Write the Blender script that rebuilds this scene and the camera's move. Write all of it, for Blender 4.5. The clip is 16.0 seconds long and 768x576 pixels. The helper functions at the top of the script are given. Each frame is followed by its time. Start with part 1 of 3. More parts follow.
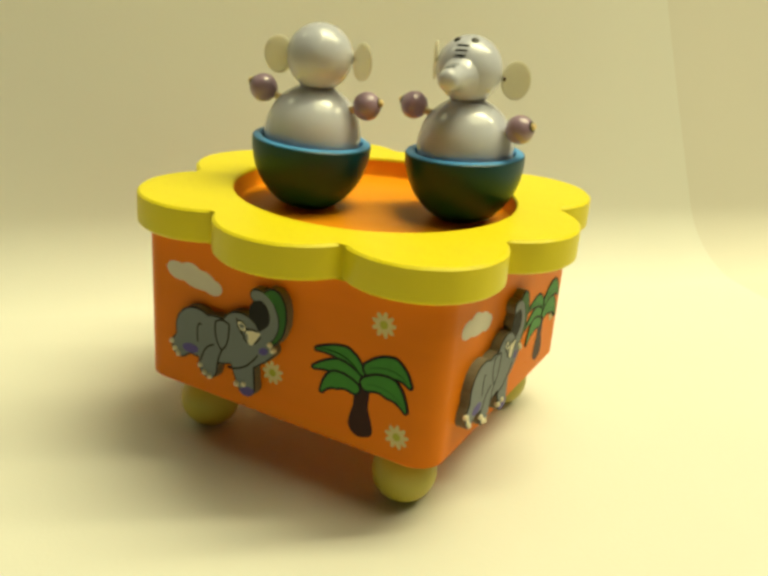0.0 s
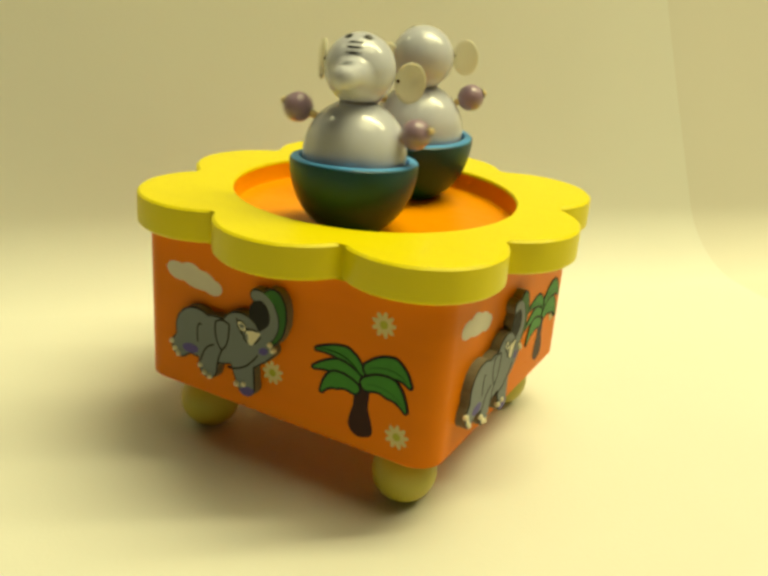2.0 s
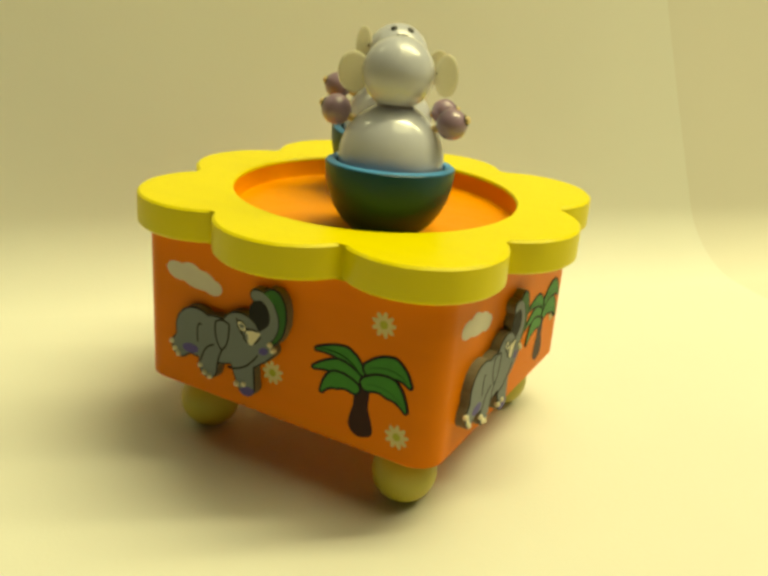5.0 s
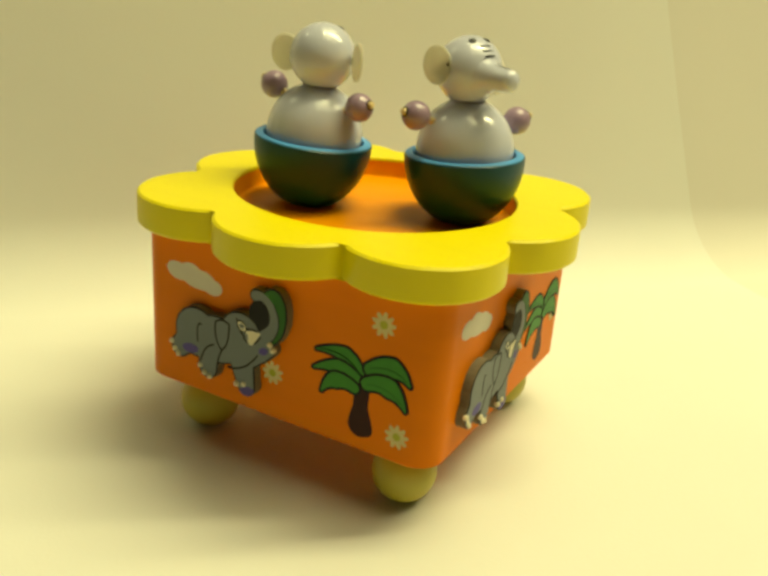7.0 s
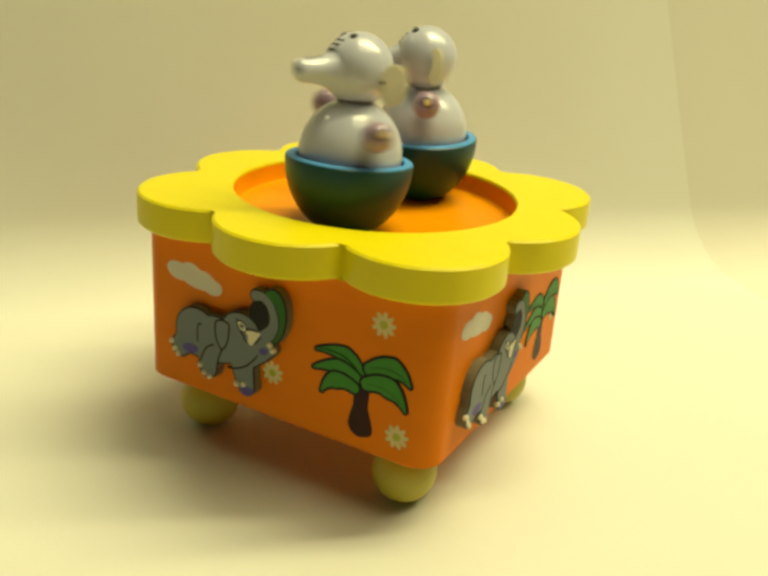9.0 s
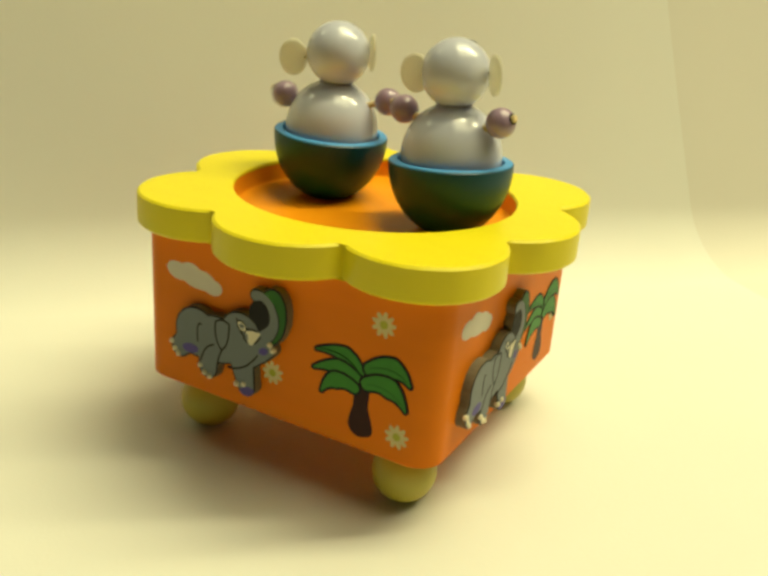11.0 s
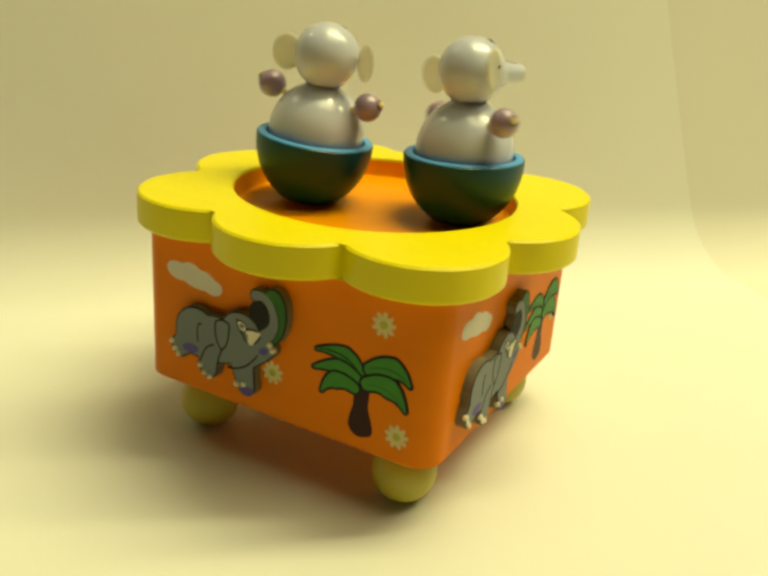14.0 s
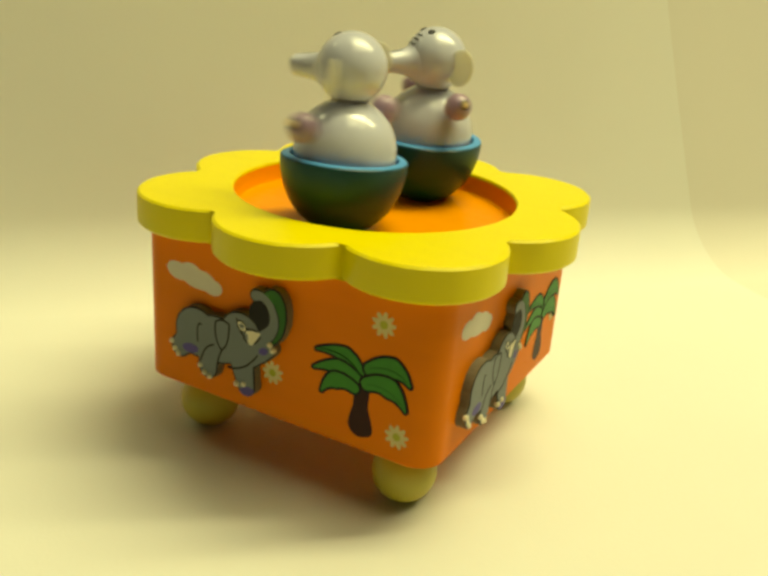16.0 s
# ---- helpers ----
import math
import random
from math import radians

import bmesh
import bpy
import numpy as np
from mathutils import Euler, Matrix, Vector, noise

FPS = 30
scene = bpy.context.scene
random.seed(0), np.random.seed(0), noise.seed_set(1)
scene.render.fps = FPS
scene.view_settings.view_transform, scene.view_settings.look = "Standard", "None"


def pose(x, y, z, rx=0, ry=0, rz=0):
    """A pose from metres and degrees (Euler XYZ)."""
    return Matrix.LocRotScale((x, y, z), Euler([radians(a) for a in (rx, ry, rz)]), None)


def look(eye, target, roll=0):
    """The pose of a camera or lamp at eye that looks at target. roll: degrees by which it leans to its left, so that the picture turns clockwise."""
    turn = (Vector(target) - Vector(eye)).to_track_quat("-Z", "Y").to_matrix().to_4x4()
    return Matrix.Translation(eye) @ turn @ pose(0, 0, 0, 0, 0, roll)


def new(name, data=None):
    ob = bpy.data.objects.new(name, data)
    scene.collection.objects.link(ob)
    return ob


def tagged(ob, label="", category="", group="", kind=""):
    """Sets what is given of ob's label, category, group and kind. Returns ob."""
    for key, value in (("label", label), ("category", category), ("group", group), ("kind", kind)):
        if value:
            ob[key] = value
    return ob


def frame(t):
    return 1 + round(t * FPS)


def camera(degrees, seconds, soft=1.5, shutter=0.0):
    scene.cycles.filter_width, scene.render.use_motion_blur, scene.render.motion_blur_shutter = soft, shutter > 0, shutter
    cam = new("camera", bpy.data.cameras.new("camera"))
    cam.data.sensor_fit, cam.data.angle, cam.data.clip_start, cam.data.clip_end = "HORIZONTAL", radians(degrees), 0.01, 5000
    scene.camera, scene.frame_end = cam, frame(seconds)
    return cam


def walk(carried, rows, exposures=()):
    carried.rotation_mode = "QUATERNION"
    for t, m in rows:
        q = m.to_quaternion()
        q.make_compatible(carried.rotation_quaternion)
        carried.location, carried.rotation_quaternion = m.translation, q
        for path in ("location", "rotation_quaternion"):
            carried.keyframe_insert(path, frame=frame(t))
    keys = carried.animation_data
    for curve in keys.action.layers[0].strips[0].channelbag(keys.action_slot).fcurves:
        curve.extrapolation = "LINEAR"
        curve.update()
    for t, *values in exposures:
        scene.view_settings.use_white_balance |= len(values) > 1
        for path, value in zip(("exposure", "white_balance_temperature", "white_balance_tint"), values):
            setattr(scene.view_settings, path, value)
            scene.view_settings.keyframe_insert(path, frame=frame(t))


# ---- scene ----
# A painted wooden music box with two dancing elephants on a paper sweep; metres.

# camera: one fixed pose
cam = camera(48.28, 16.0, soft=3.3, shutter=0.25)
EYE = (0.12611, -0.2263, 0.14656)
STILL = pose(*EYE, 68.678, -4.123, 29.663)
# the camera's own white balance and exposure drift a little
walk(cam, [(0.0, STILL), (16.0, STILL)], [(0.0, 0.0, 6180, 12), (1.0, -0.03, 6480, 9), (2.0, -0.05, 6650, 7), (4.0, -0.08, 6850, 4), (6.5, -0.05, 6750, 6), (8.0, -0.02, 6650, 7),
                                          (9.2, -0.02, 6550, 9), (11.3, 0.0, 6220, 12), (12.5, -0.02, 6400, 11), (13.5, -0.05, 6650, 7), (15.0, -0.07, 6800, 5), (16.0, -0.08, 6850, 4)])

# ---- light ----
world = bpy.data.worlds.new("world")
scene.world = world
world.use_nodes = True
world.node_tree.nodes["Background"].inputs["Color"].default_value = (1.0, 0.9, 0.62, 1)
world.node_tree.nodes["Background"].inputs["Strength"].default_value = 0.012


def area_lamp(name, eye, target, sx, sy, watts, colour, roll=0):
    data = bpy.data.lights.new(name, "AREA")
    data.shape, data.size, data.size_y, data.energy, data.color = "RECTANGLE", sx, sy, watts, colour
    ob = new(name, data)
    ob.matrix_world = look(eye, target, roll)
    return ob


# a long tube lamp over the table's right end, a broad ceiling light, and a small far one
area_lamp("tube_lamp", (0.395, 0.305, 1.17), (0, 0, 0.04), 1.0, 0.09, 12.6, (1.0, 0.92, 0.47), 90)
area_lamp("ceiling_lamp", (0.35, 0.20, 1.4), (0.35, 0.20, 0.0), 1.2, 0.9, 14.8, (1.0, 0.92, 0.47), -47)
area_lamp("second_lamp", (-0.65, -0.10, 0.80), (0, 0, 0.04), 0.10, 0.10, 0.35, (0.97, 0.92, 0.5), 90)

# ---- materials ----


def material(name, colour, rough=0.5, vary=0.06, scale=60.0, bump=0.05, bump_scale=300.0, coat=0.0,
             grain=None, translucent=0.0, specular=0.5):
    m = bpy.data.materials.new(name)
    m.use_nodes = True
    nt = m.node_tree
    b = nt.nodes["Principled BSDF"]
    co = nt.nodes.new("ShaderNodeTexCoord")
    n1 = nt.nodes.new("ShaderNodeTexNoise")
    n1.inputs["Scale"].default_value, n1.inputs["Detail"].default_value = scale, 6
    src = co.outputs["Object"]
    if grain:
        mp = nt.nodes.new("ShaderNodeMapping")
        mp.inputs["Scale"].default_value = grain
        nt.links.new(src, mp.inputs["Vector"])
        src = mp.outputs["Vector"]
    nt.links.new(src, n1.inputs["Vector"])
    ramp = nt.nodes.new("ShaderNodeMix")
    ramp.data_type = "RGBA"
    ramp.inputs["A"].default_value = (*[max(0, v * (1 - vary)) for v in colour], 1)
    ramp.inputs["B"].default_value = (*[min(1, v * (1 + vary)) for v in colour], 1)
    nt.links.new(n1.outputs["Fac"], ramp.inputs["Factor"])
    nt.links.new(ramp.outputs["Result"], b.inputs["Base Color"])
    n2 = nt.nodes.new("ShaderNodeTexNoise")
    n2.inputs["Scale"].default_value, n2.inputs["Detail"].default_value = bump_scale, 4
    nt.links.new(src, n2.inputs["Vector"])
    rr = nt.nodes.new("ShaderNodeMapRange")
    rr.inputs["To Min"].default_value, rr.inputs["To Max"].default_value = rough * 0.85, min(1, rough * 1.15)
    nt.links.new(n2.outputs["Fac"], rr.inputs["Value"])
    nt.links.new(rr.outputs["Result"], b.inputs["Roughness"])
    if bump:
        bp = nt.nodes.new("ShaderNodeBump")
        bp.inputs["Strength"].default_value, bp.inputs["Distance"].default_value = bump, 0.001
        nt.links.new(n2.outputs["Fac"], bp.inputs["Height"])
        nt.links.new(bp.outputs["Normal"], b.inputs["Normal"])
    b.inputs["Coat Weight"].default_value, b.inputs["Coat Roughness"].default_value = coat, 0.12
    b.inputs["Specular IOR Level"].default_value = specular
    if translucent:
        b.inputs["Subsurface Weight"].default_value = translucent
        b.inputs["Subsurface Radius"].default_value = (0.004, 0.003, 0.002)
    return m


PAPER = material("white_paper", (0.76, 0.755, 0.715), 0.85, 0.03, 14, 0.06, 900, specular=0.2)
PAPER2 = material("pinkish_paper", (0.72, 0.695, 0.64), 0.85, 0.03, 14, 0.06, 900, specular=0.2)
WALL = material("pink_plaster", (0.74, 0.66, 0.56), 0.9, 0.05, 8, 0.1, 200)
TABLE = material("table_wood", (0.35, 0.22, 0.12), 0.5, 0.2, 6, 0.05, 100, grain=(1, 8, 1))
YELLOW = material("yellow_lacquer", (0.80, 0.68, 0.001), 0.45, 0.05, 40, 0.06, 420, coat=0.05, specular=0.3, grain=(1, 5, 1))
ORANGE = material("orange_lacquer", (0.76, 0.20, 0.002), 0.45, 0.06, 45, 0.05, 380, coat=0.0, specular=0.08, grain=(1, 1, 4))
WELL = material("orange_turned_wood", (0.88, 0.31, 0.001), 0.38, 0.06, 90, 0.08, 260, coat=0.0, specular=0.15)
FOOT = material("lime_lacquer", (0.50, 0.44, 0.045), 0.45, 0.08, 80, 0.05, 300, coat=0.1)
BLUE = material("blue_lacquer", (0.006, 0.066, 0.118), 0.34, 0.08, 120, 0.05, 500, specular=0.3)
# the bowls' blue with the light on their rims put into the colour
RIM = material("lit_blue_lacquer", (0.075, 0.31, 0.70), 0.45, 0.08, 160, 0.05, 500)
GREY = material("pearl_grey_lacquer", (0.58, 0.60, 0.74), 0.22, 0.05, 120, 0.03, 300, coat=0.6)
NECK = material("dark_grey_lacquer", (0.34, 0.32, 0.37), 0.4, 0.1, 200, 0.05, 300)
MAUVE = material("mauve_lacquer", (0.32, 0.22, 0.33), 0.30, 0.1, 250, 0.05, 300, coat=0.4)
WOOD = material("raw_beech", (0.74, 0.58, 0.30), 0.6, 0.15, 300, 0.1, 600, grain=(1, 1, 0.2))
FELT = material("cream_felt", (0.84, 0.82, 0.70), 0.9, 0.05, 300, 0.2, 1500)
nt = FELT.node_tree
thin, clear, mix1, mix2 = [nt.nodes.new(k) for k in ("ShaderNodeBsdfTranslucent", "ShaderNodeBsdfTransparent", "ShaderNodeMixShader", "ShaderNodeMixShader")]
thin.inputs["Color"].default_value = (0.82, 0.80, 0.68, 1)
mix1.inputs["Fac"].default_value, mix2.inputs["Fac"].default_value = 0.45, 0.22
nt.links.new(nt.nodes["Principled BSDF"].outputs[0], mix1.inputs[1])
nt.links.new(thin.outputs[0], mix1.inputs[2])
nt.links.new(mix1.outputs[0], mix2.inputs[1])
nt.links.new(clear.outputs[0], mix2.inputs[2])
nt.links.new(mix2.outputs[0], nt.nodes["Material Output"].inputs["Surface"])
BLACK = material("black_paint", (0.012, 0.011, 0.010), 0.5, 0.1, 300, 0.0)
INK = material("black_ink", (0.008, 0.007, 0.006), 0.6, 0.1, 300, 0.0, specular=0.2)
GREEN = material("green_print", (0.050, 0.23, 0.030), 0.45, 0.15, 260, 0.02, 500, specular=0.15)
DARKGREEN = material("dark_green_print", (0.03, 0.13, 0.02), 0.45, 0.15, 260, 0.02, 500, specular=0.15)
BROWN = material("brown_print", (0.036, 0.009, 0.006), 0.45, 0.2, 260, 0.02, 500, specular=0.15)
CREAM = material("cream_print", (0.80, 0.74, 0.55), 0.5, 0.06, 260, 0.02, 500, specular=0.15)
DAISY = material("daisy_print", (0.66, 0.56, 0.27), 0.5, 0.08, 260, 0.02, 500, specular=0.15)
CLOUD = material("white_print", (0.68, 0.63, 0.54), 0.5, 0.05, 200, 0.02, 500, specular=0.15)
LIME = material("lime_print", (0.42, 0.42, 0.06), 0.5, 0.08, 260, 0.02, 500, specular=0.15)
EGREY = material("grey_print", (0.175, 0.20, 0.215), 0.45, 0.08, 200, 0.03, 500, specular=0.15)
PLY = material("plywood_edge", (0.17, 0.15, 0.10), 0.7, 0.3, 400, 0.1, 600, grain=(1, 1, 3))
PURPLE = material("purple_print", (0.10, 0.08, 0.32), 0.45, 0.1, 260, 0.02, 500, specular=0.15)

# ---- building helpers ----


def obj(name, bm, mat, parent=None, label="", smooth=False):
    me = bpy.data.meshes.new(name)
    bmesh.ops.recalc_face_normals(bm, faces=bm.faces)
    for f in bm.faces:
        f.smooth = bool(smooth)
    bm.to_mesh(me)
    bm.free()
    if smooth == "angle":
        me.set_sharp_from_angle(angle=radians(32))
    me.materials.append(mat)
    ob = new(name, me)
    if parent:
        ob.parent = parent
    if label:
        ob["label"] = label
    return ob


def lathe(profile, n=64):
    """A turned solid round z from (radius, height) pairs; ends on the axis where the radius is 0."""
    bm = bmesh.new()
    rings = []
    for r, z in profile:
        if r < 1e-7:
            rings.append([bm.verts.new((0, 0, z))])
        else:
            rings.append([bm.verts.new((r * math.cos(2 * math.pi * i / n), r * math.sin(2 * math.pi * i / n), z)) for i in range(n)])
    for a, b in zip(rings, rings[1:]):
        for i in range(n):
            j = (i + 1) % n
            vs = [a[i % len(a)], a[j % len(a)], b[j % len(b)], b[i % len(b)]]
            vs = list(dict.fromkeys(vs))
            if len(vs) > 2:
                bm.faces.new(vs)
    return bm


def ball(r, n=40, m=24, sx=1, sy=1, sz=1):
    bm = lathe([(r * math.sin(math.pi * i / m), -r * math.cos(math.pi * i / m)) if 0 < i < m else (0, -r if i == 0 else r) for i in range(m + 1)], n)
    bmesh.ops.scale(bm, vec=(sx, sy, sz), verts=bm.verts)
    return bm


def moved(bm, m):
    bmesh.ops.transform(bm, matrix=m, verts=bm.verts)
    return bm


def along(a, b):
    """The pose at a whose z axis points to b."""
    a, b = Vector(a), Vector(b)
    return Matrix.Translation(a) @ (b - a).to_track_quat("Z", "Y").to_matrix().to_4x4()


# flat shapes as distance functions, in millimetres (u to the right, w up)


def ell(cx, cy, rx, ry, turn=0.0):
    c, s = math.cos(radians(turn)), math.sin(radians(turn))

    def f(u, w):
        x, y = u - cx, w - cy
        a, b = c * x + s * y, -s * x + c * y
        k = np.sqrt((a / rx) ** 2 + (b / ry) ** 2) + 1e-9
        g = np.sqrt((a / rx ** 2) ** 2 + (b / ry ** 2) ** 2) + 1e-9
        return k * (k - 1) / g
    return f


def cap(x0, y0, x1, y1, r0, r1=None):
    r1 = r0 if r1 is None else r1

    def f(u, w):
        dx, dy = x1 - x0, y1 - y0
        t = np.clip(((u - x0) * dx + (w - y0) * dy) / (dx * dx + dy * dy + 1e-9), 0, 1)
        return np.hypot(u - x0 - t * dx, w - y0 - t * dy) - (r0 + (r1 - r0) * t)
    return f


def bend(p0, p1, p2, r0, r1=None, r2=None, n=12):
    """A stroke along a quadratic curve with radii at its start, middle and end."""
    r1 = r0 if r1 is None else r1
    r2 = r0 if r2 is None else r2
    pts = []
    for i in range(n + 1):
        t = i / n
        a, b, c = (1 - t) ** 2, 2 * t * (1 - t), t * t
        r = r0 + (r1 - r0) * 2 * t if t < 0.5 else r1 + (r2 - r1) * (2 * t - 1)
        pts.append((a * p0[0] + b * p1[0] + c * p2[0], a * p0[1] + b * p1[1] + c * p2[1], r))
    return union(*[cap(a[0], a[1], b[0], b[1], a[2], b[2]) for a, b in zip(pts, pts[1:])])


def union(*fs):
    return lambda u, w: np.minimum.reduce([f(u, w) for f in fs])


def both(*fs):
    return lambda u, w: np.maximum.reduce([f(u, w) for f in fs])


def less(f, g):
    return lambda u, w: np.maximum(f(u, w), -g(u, w))


def grown(f, d):
    return lambda u, w: f(u, w) - d


def contours(f, box, step):
    """Closed outlines of f < 0 inside box (u0, w0, u1, w1)."""
    us, ws = np.arange(box[0], box[2], step), np.arange(box[1], box[3], step)
    U, V = np.meshgrid(us, ws, indexing="ij")
    F = f(U, V)
    F = np.where(np.abs(F) < 1e-6, 1e-6, F)
    nxt, pts = {}, {}

    def pt(i, j, k, l):
        key = (i, j, k, l) if (i, j) < (k, l) else (k, l, i, j)
        if key not in pts:
            a, b = F[key[0], key[1]], F[key[2], key[3]]
            t = a / (a - b)
            pts[key] = (us[key[0]] + t * (us[key[2]] - us[key[0]]), ws[key[1]] + t * (ws[key[3]] - ws[key[1]]))
        return key
    S = F < 0
    mixed = np.argwhere((S[:-1, :-1] != S[1:, :-1]) | (S[:-1, :-1] != S[:-1, 1:]) | (S[:-1, :-1] != S[1:, 1:]))
    for i, j in mixed:
        i, j = int(i), int(j)
        cs = [(i, j), (i + 1, j), (i + 1, j + 1), (i, j + 1)]
        ins, outs = [], []
        for a, b in zip(cs, cs[1:] + cs[:1]):
            if S[a] and not S[b]:
                outs.append(pt(*a, *b))
            elif S[b] and not S[a]:
                ins.append(pt(*a, *b))
        for a, b in zip(outs, ins):
            nxt[a] = b
    loops = []
    while nxt:
        k = next(iter(nxt))
        loop = []
        while k in nxt:
            loop.append(pts[k])
            k = nxt.pop(k)
        if len(loop) > 7:
            loops.append(loop)
    return loops


def flat(f, box, low, high, step=0.25, rounded=0.0):
    """A flat piece of the shape f from height low to high (mm), in its own plane, z towards the viewer."""
    bm = bmesh.new()
    for loop in contours(f, box, step):
        lo = [bm.verts.new((u / 1000, w / 1000, low / 1000)) for u, w in loop]
        hi = [bm.verts.new((u / 1000, w / 1000, high / 1000)) for u, w in loop]
        bm.faces.new(hi)
        n = len(lo)
        for i in range(n):
            bm.faces.new((lo[i], lo[(i + 1) % n], hi[(i + 1) % n], hi[i]))
    return bm


def drawn(name, f, box, low, high, mat, face, parent, label="", step=0.25):
    return obj(name, moved(flat(f, box, low, high, step), face), mat, parent, label)


# ---- measures of the box ----
A, CORNER = 0.05, 0.0075
Z_BODY, Z_LID, Z_TOP = 0.0200, 0.0689, 0.0785
R_WELL, WELL_DEEP = 0.0436, 0.0068
Z_FLOOR = Z_TOP - WELL_DEEP
R_VALLEY, R_PETAL_CORNER, R_PETAL_SIDE, HALF = 0.0561, 0.0715, 0.0648, 0.4081

# ---- setting: room, table and paper sweep ----
N = Vector((-0.7317, 0.6816, 0))
S = Vector((0.6816, 0.7317, 0))


def sheet(name, s0, s1, front, bend_at, r, tilt, top, mat, thick=0.0004, z0=0.0, phase=0.0):
    """A sheet that lies flat, bends up and stands, slightly wavy: extruded along S."""
    prof = [(front, z0, 0), (bend_at * 0.5 + front * 0.5, z0, 0), (bend_at, z0, 0)]
    end = radians(90 - tilt)
    for i in range(1, 21):
        a = end * i / 20
        prof.append((bend_at + r * math.sin(a), z0 + r * (1 - math.cos(a)), 0.3 * i / 20))
    x, z, _ = prof[-1]
    for i in range(1, 13):
        d = top * i / 12
        prof.append((x + d * math.cos(end), z + d * math.sin(end), min(1.0, 0.3 + 0.2 * i)))
    bm = bmesh.new()
    cols = 48
    rows = []
    for k in range(cols + 1):
        row = []
        for n, z, free in prof:
            s = s0 + (s1 - s0 - 0.3 * z) * k / cols
            wave = 0.0011 * free * (math.sin(23 * s + 9 * z + phase) + 0.6 * math.sin(41 * s - 24 * z + 1.3 + phase))
            row.append(bm.verts.new(N * (n + wave) + S * s + Vector((0, 0, z))))
        rows.append(row)
    for a, b in zip(rows, rows[1:]):
        for i in range(len(prof) - 1):
            bm.faces.new((a[i], b[i], b[i + 1], a[i + 1]))
    ob = obj(name, bm, mat, smooth=True)
    sol = ob.modifiers.new("thickness", "SOLIDIFY")
    sol.thickness, sol.offset, sol.use_rim = thick, -1, False
    return ob


tagged(sheet("paper_sweep", -0.42, 0.231, -0.30, 0.095, 0.036, 6, 0.16, PAPER),
       "large white paper sheet curving up behind the music box", "paper backdrop")
tagged(sheet("paper_sweep", -0.40, 0.55, -0.315, 0.0985, 0.036, 6, 0.17, PAPER2, z0=-0.0006, phase=0.8),
       "second off-white paper sheet lying under and behind the first", "paper backdrop")


def box_mesh(x0, y0, z0, x1, y1, z1):
    bm = bmesh.new()
    bmesh.ops.create_cube(bm, size=1)
    bmesh.ops.scale(bm, vec=(x1 - x0, y1 - y0, z1 - z0), verts=bm.verts)
    bmesh.ops.translate(bm, vec=((x0 + x1) / 2, (y0 + y1) / 2, (z0 + z1) / 2), verts=bm.verts)
    return bm


TURN = Matrix.Rotation(math.atan2(S.y, S.x), 4, "Z")
bm = box_mesh(-0.9, -0.9, -0.03, 0.9, 0.28, -0.0012)
bmesh.ops.bevel(bm, geom=bm.edges[:], offset=0.004, segments=2, affect="EDGES")
tagged(obj("table", moved(bm, TURN), TABLE), "brown wooden table under the white paper", "table")
tagged(obj("wall_back", moved(box_mesh(-2.0, 1.30, -0.8, 2.0, 1.36, 1.8), TURN), WALL), "plain pinkish plaster wall behind the paper", "wall", kind="structure")
tagged(obj("floor", moved(box_mesh(-2.0, -2.4, -0.85, 2.0, 1.30, -0.8), TURN), WALL), "plain room floor below the table", "floor", kind="structure")

# ---- music box ----
music_box = tagged(new("music_box"), "orange wooden music box with yellow flower-shaped lid and elephant decorations", "music box")


def ring(pts, z):
    return [(x, y, z) for x, y in pts]


def loft(loops, cap_ends=(True, True)):
    bm = bmesh.new()
    vs = [[bm.verts.new(p) for p in loop] for loop in loops]
    n = len(vs[0])
    for a, b in zip(vs, vs[1:]):
        for i in range(n):
            bm.faces.new((a[i], a[(i + 1) % n], b[(i + 1) % n], b[i]))
    if cap_ends[0]:
        bm.faces.new(vs[0][::-1])
    if cap_ends[1]:
        bm.faces.new(vs[-1])
    return bm


def rounded_square(a, r, k=10):
    pts = []
    for q in range(4):
        cx, cy = [(1, 1), (-1, 1), (-1, -1), (1, -1)][q]
        for i in range(k + 1):
            t = math.pi / 2 * (q + i / k)
            pts.append((cx * (a - r) + r * math.cos(t), cy * (a - r) + r * math.sin(t)))
    return pts


body = obj("box_body", loft([ring(rounded_square(A - 0.0008, CORNER), Z_BODY),
                             ring(rounded_square(A, CORNER), Z_BODY + 0.0008),
                             ring(rounded_square(A, CORNER), Z_LID)]), ORANGE, music_box, "orange lacquered wooden box with rounded corners", smooth="angle")


def petals(shrink):
    """The lid's outline: eight arcs, wide at the corners and narrower on the sides."""
    pts = []
    for k in range(8):
        t0, corner = math.pi / 4 * k, k % 2
        h = HALF if corner else math.pi / 4 - HALF
        tip = R_PETAL_CORNER if corner else R_PETAL_SIDE
        cx, cy = R_VALLEY * math.cos(h), R_VALLEY * math.sin(h)
        m = (tip ** 2 - cx ** 2 - cy ** 2) / (2 * (tip - cx))
        r = tip - m
        a = math.atan2(cy, cx - m)
        a2 = a * (1 - 0.004 - 0.05 * shrink / 0.0007)
        for i in range(19):
            s = -a2 + 2 * a2 * i / 18
            x, y = m + (r - shrink) * math.cos(s), (r - shrink) * math.sin(s)
            pts.append((x * math.cos(t0) - y * math.sin(t0), x * math.sin(t0) + y * math.cos(t0)))
    return pts


outer, inner = petals(0.0), petals(0.0007)


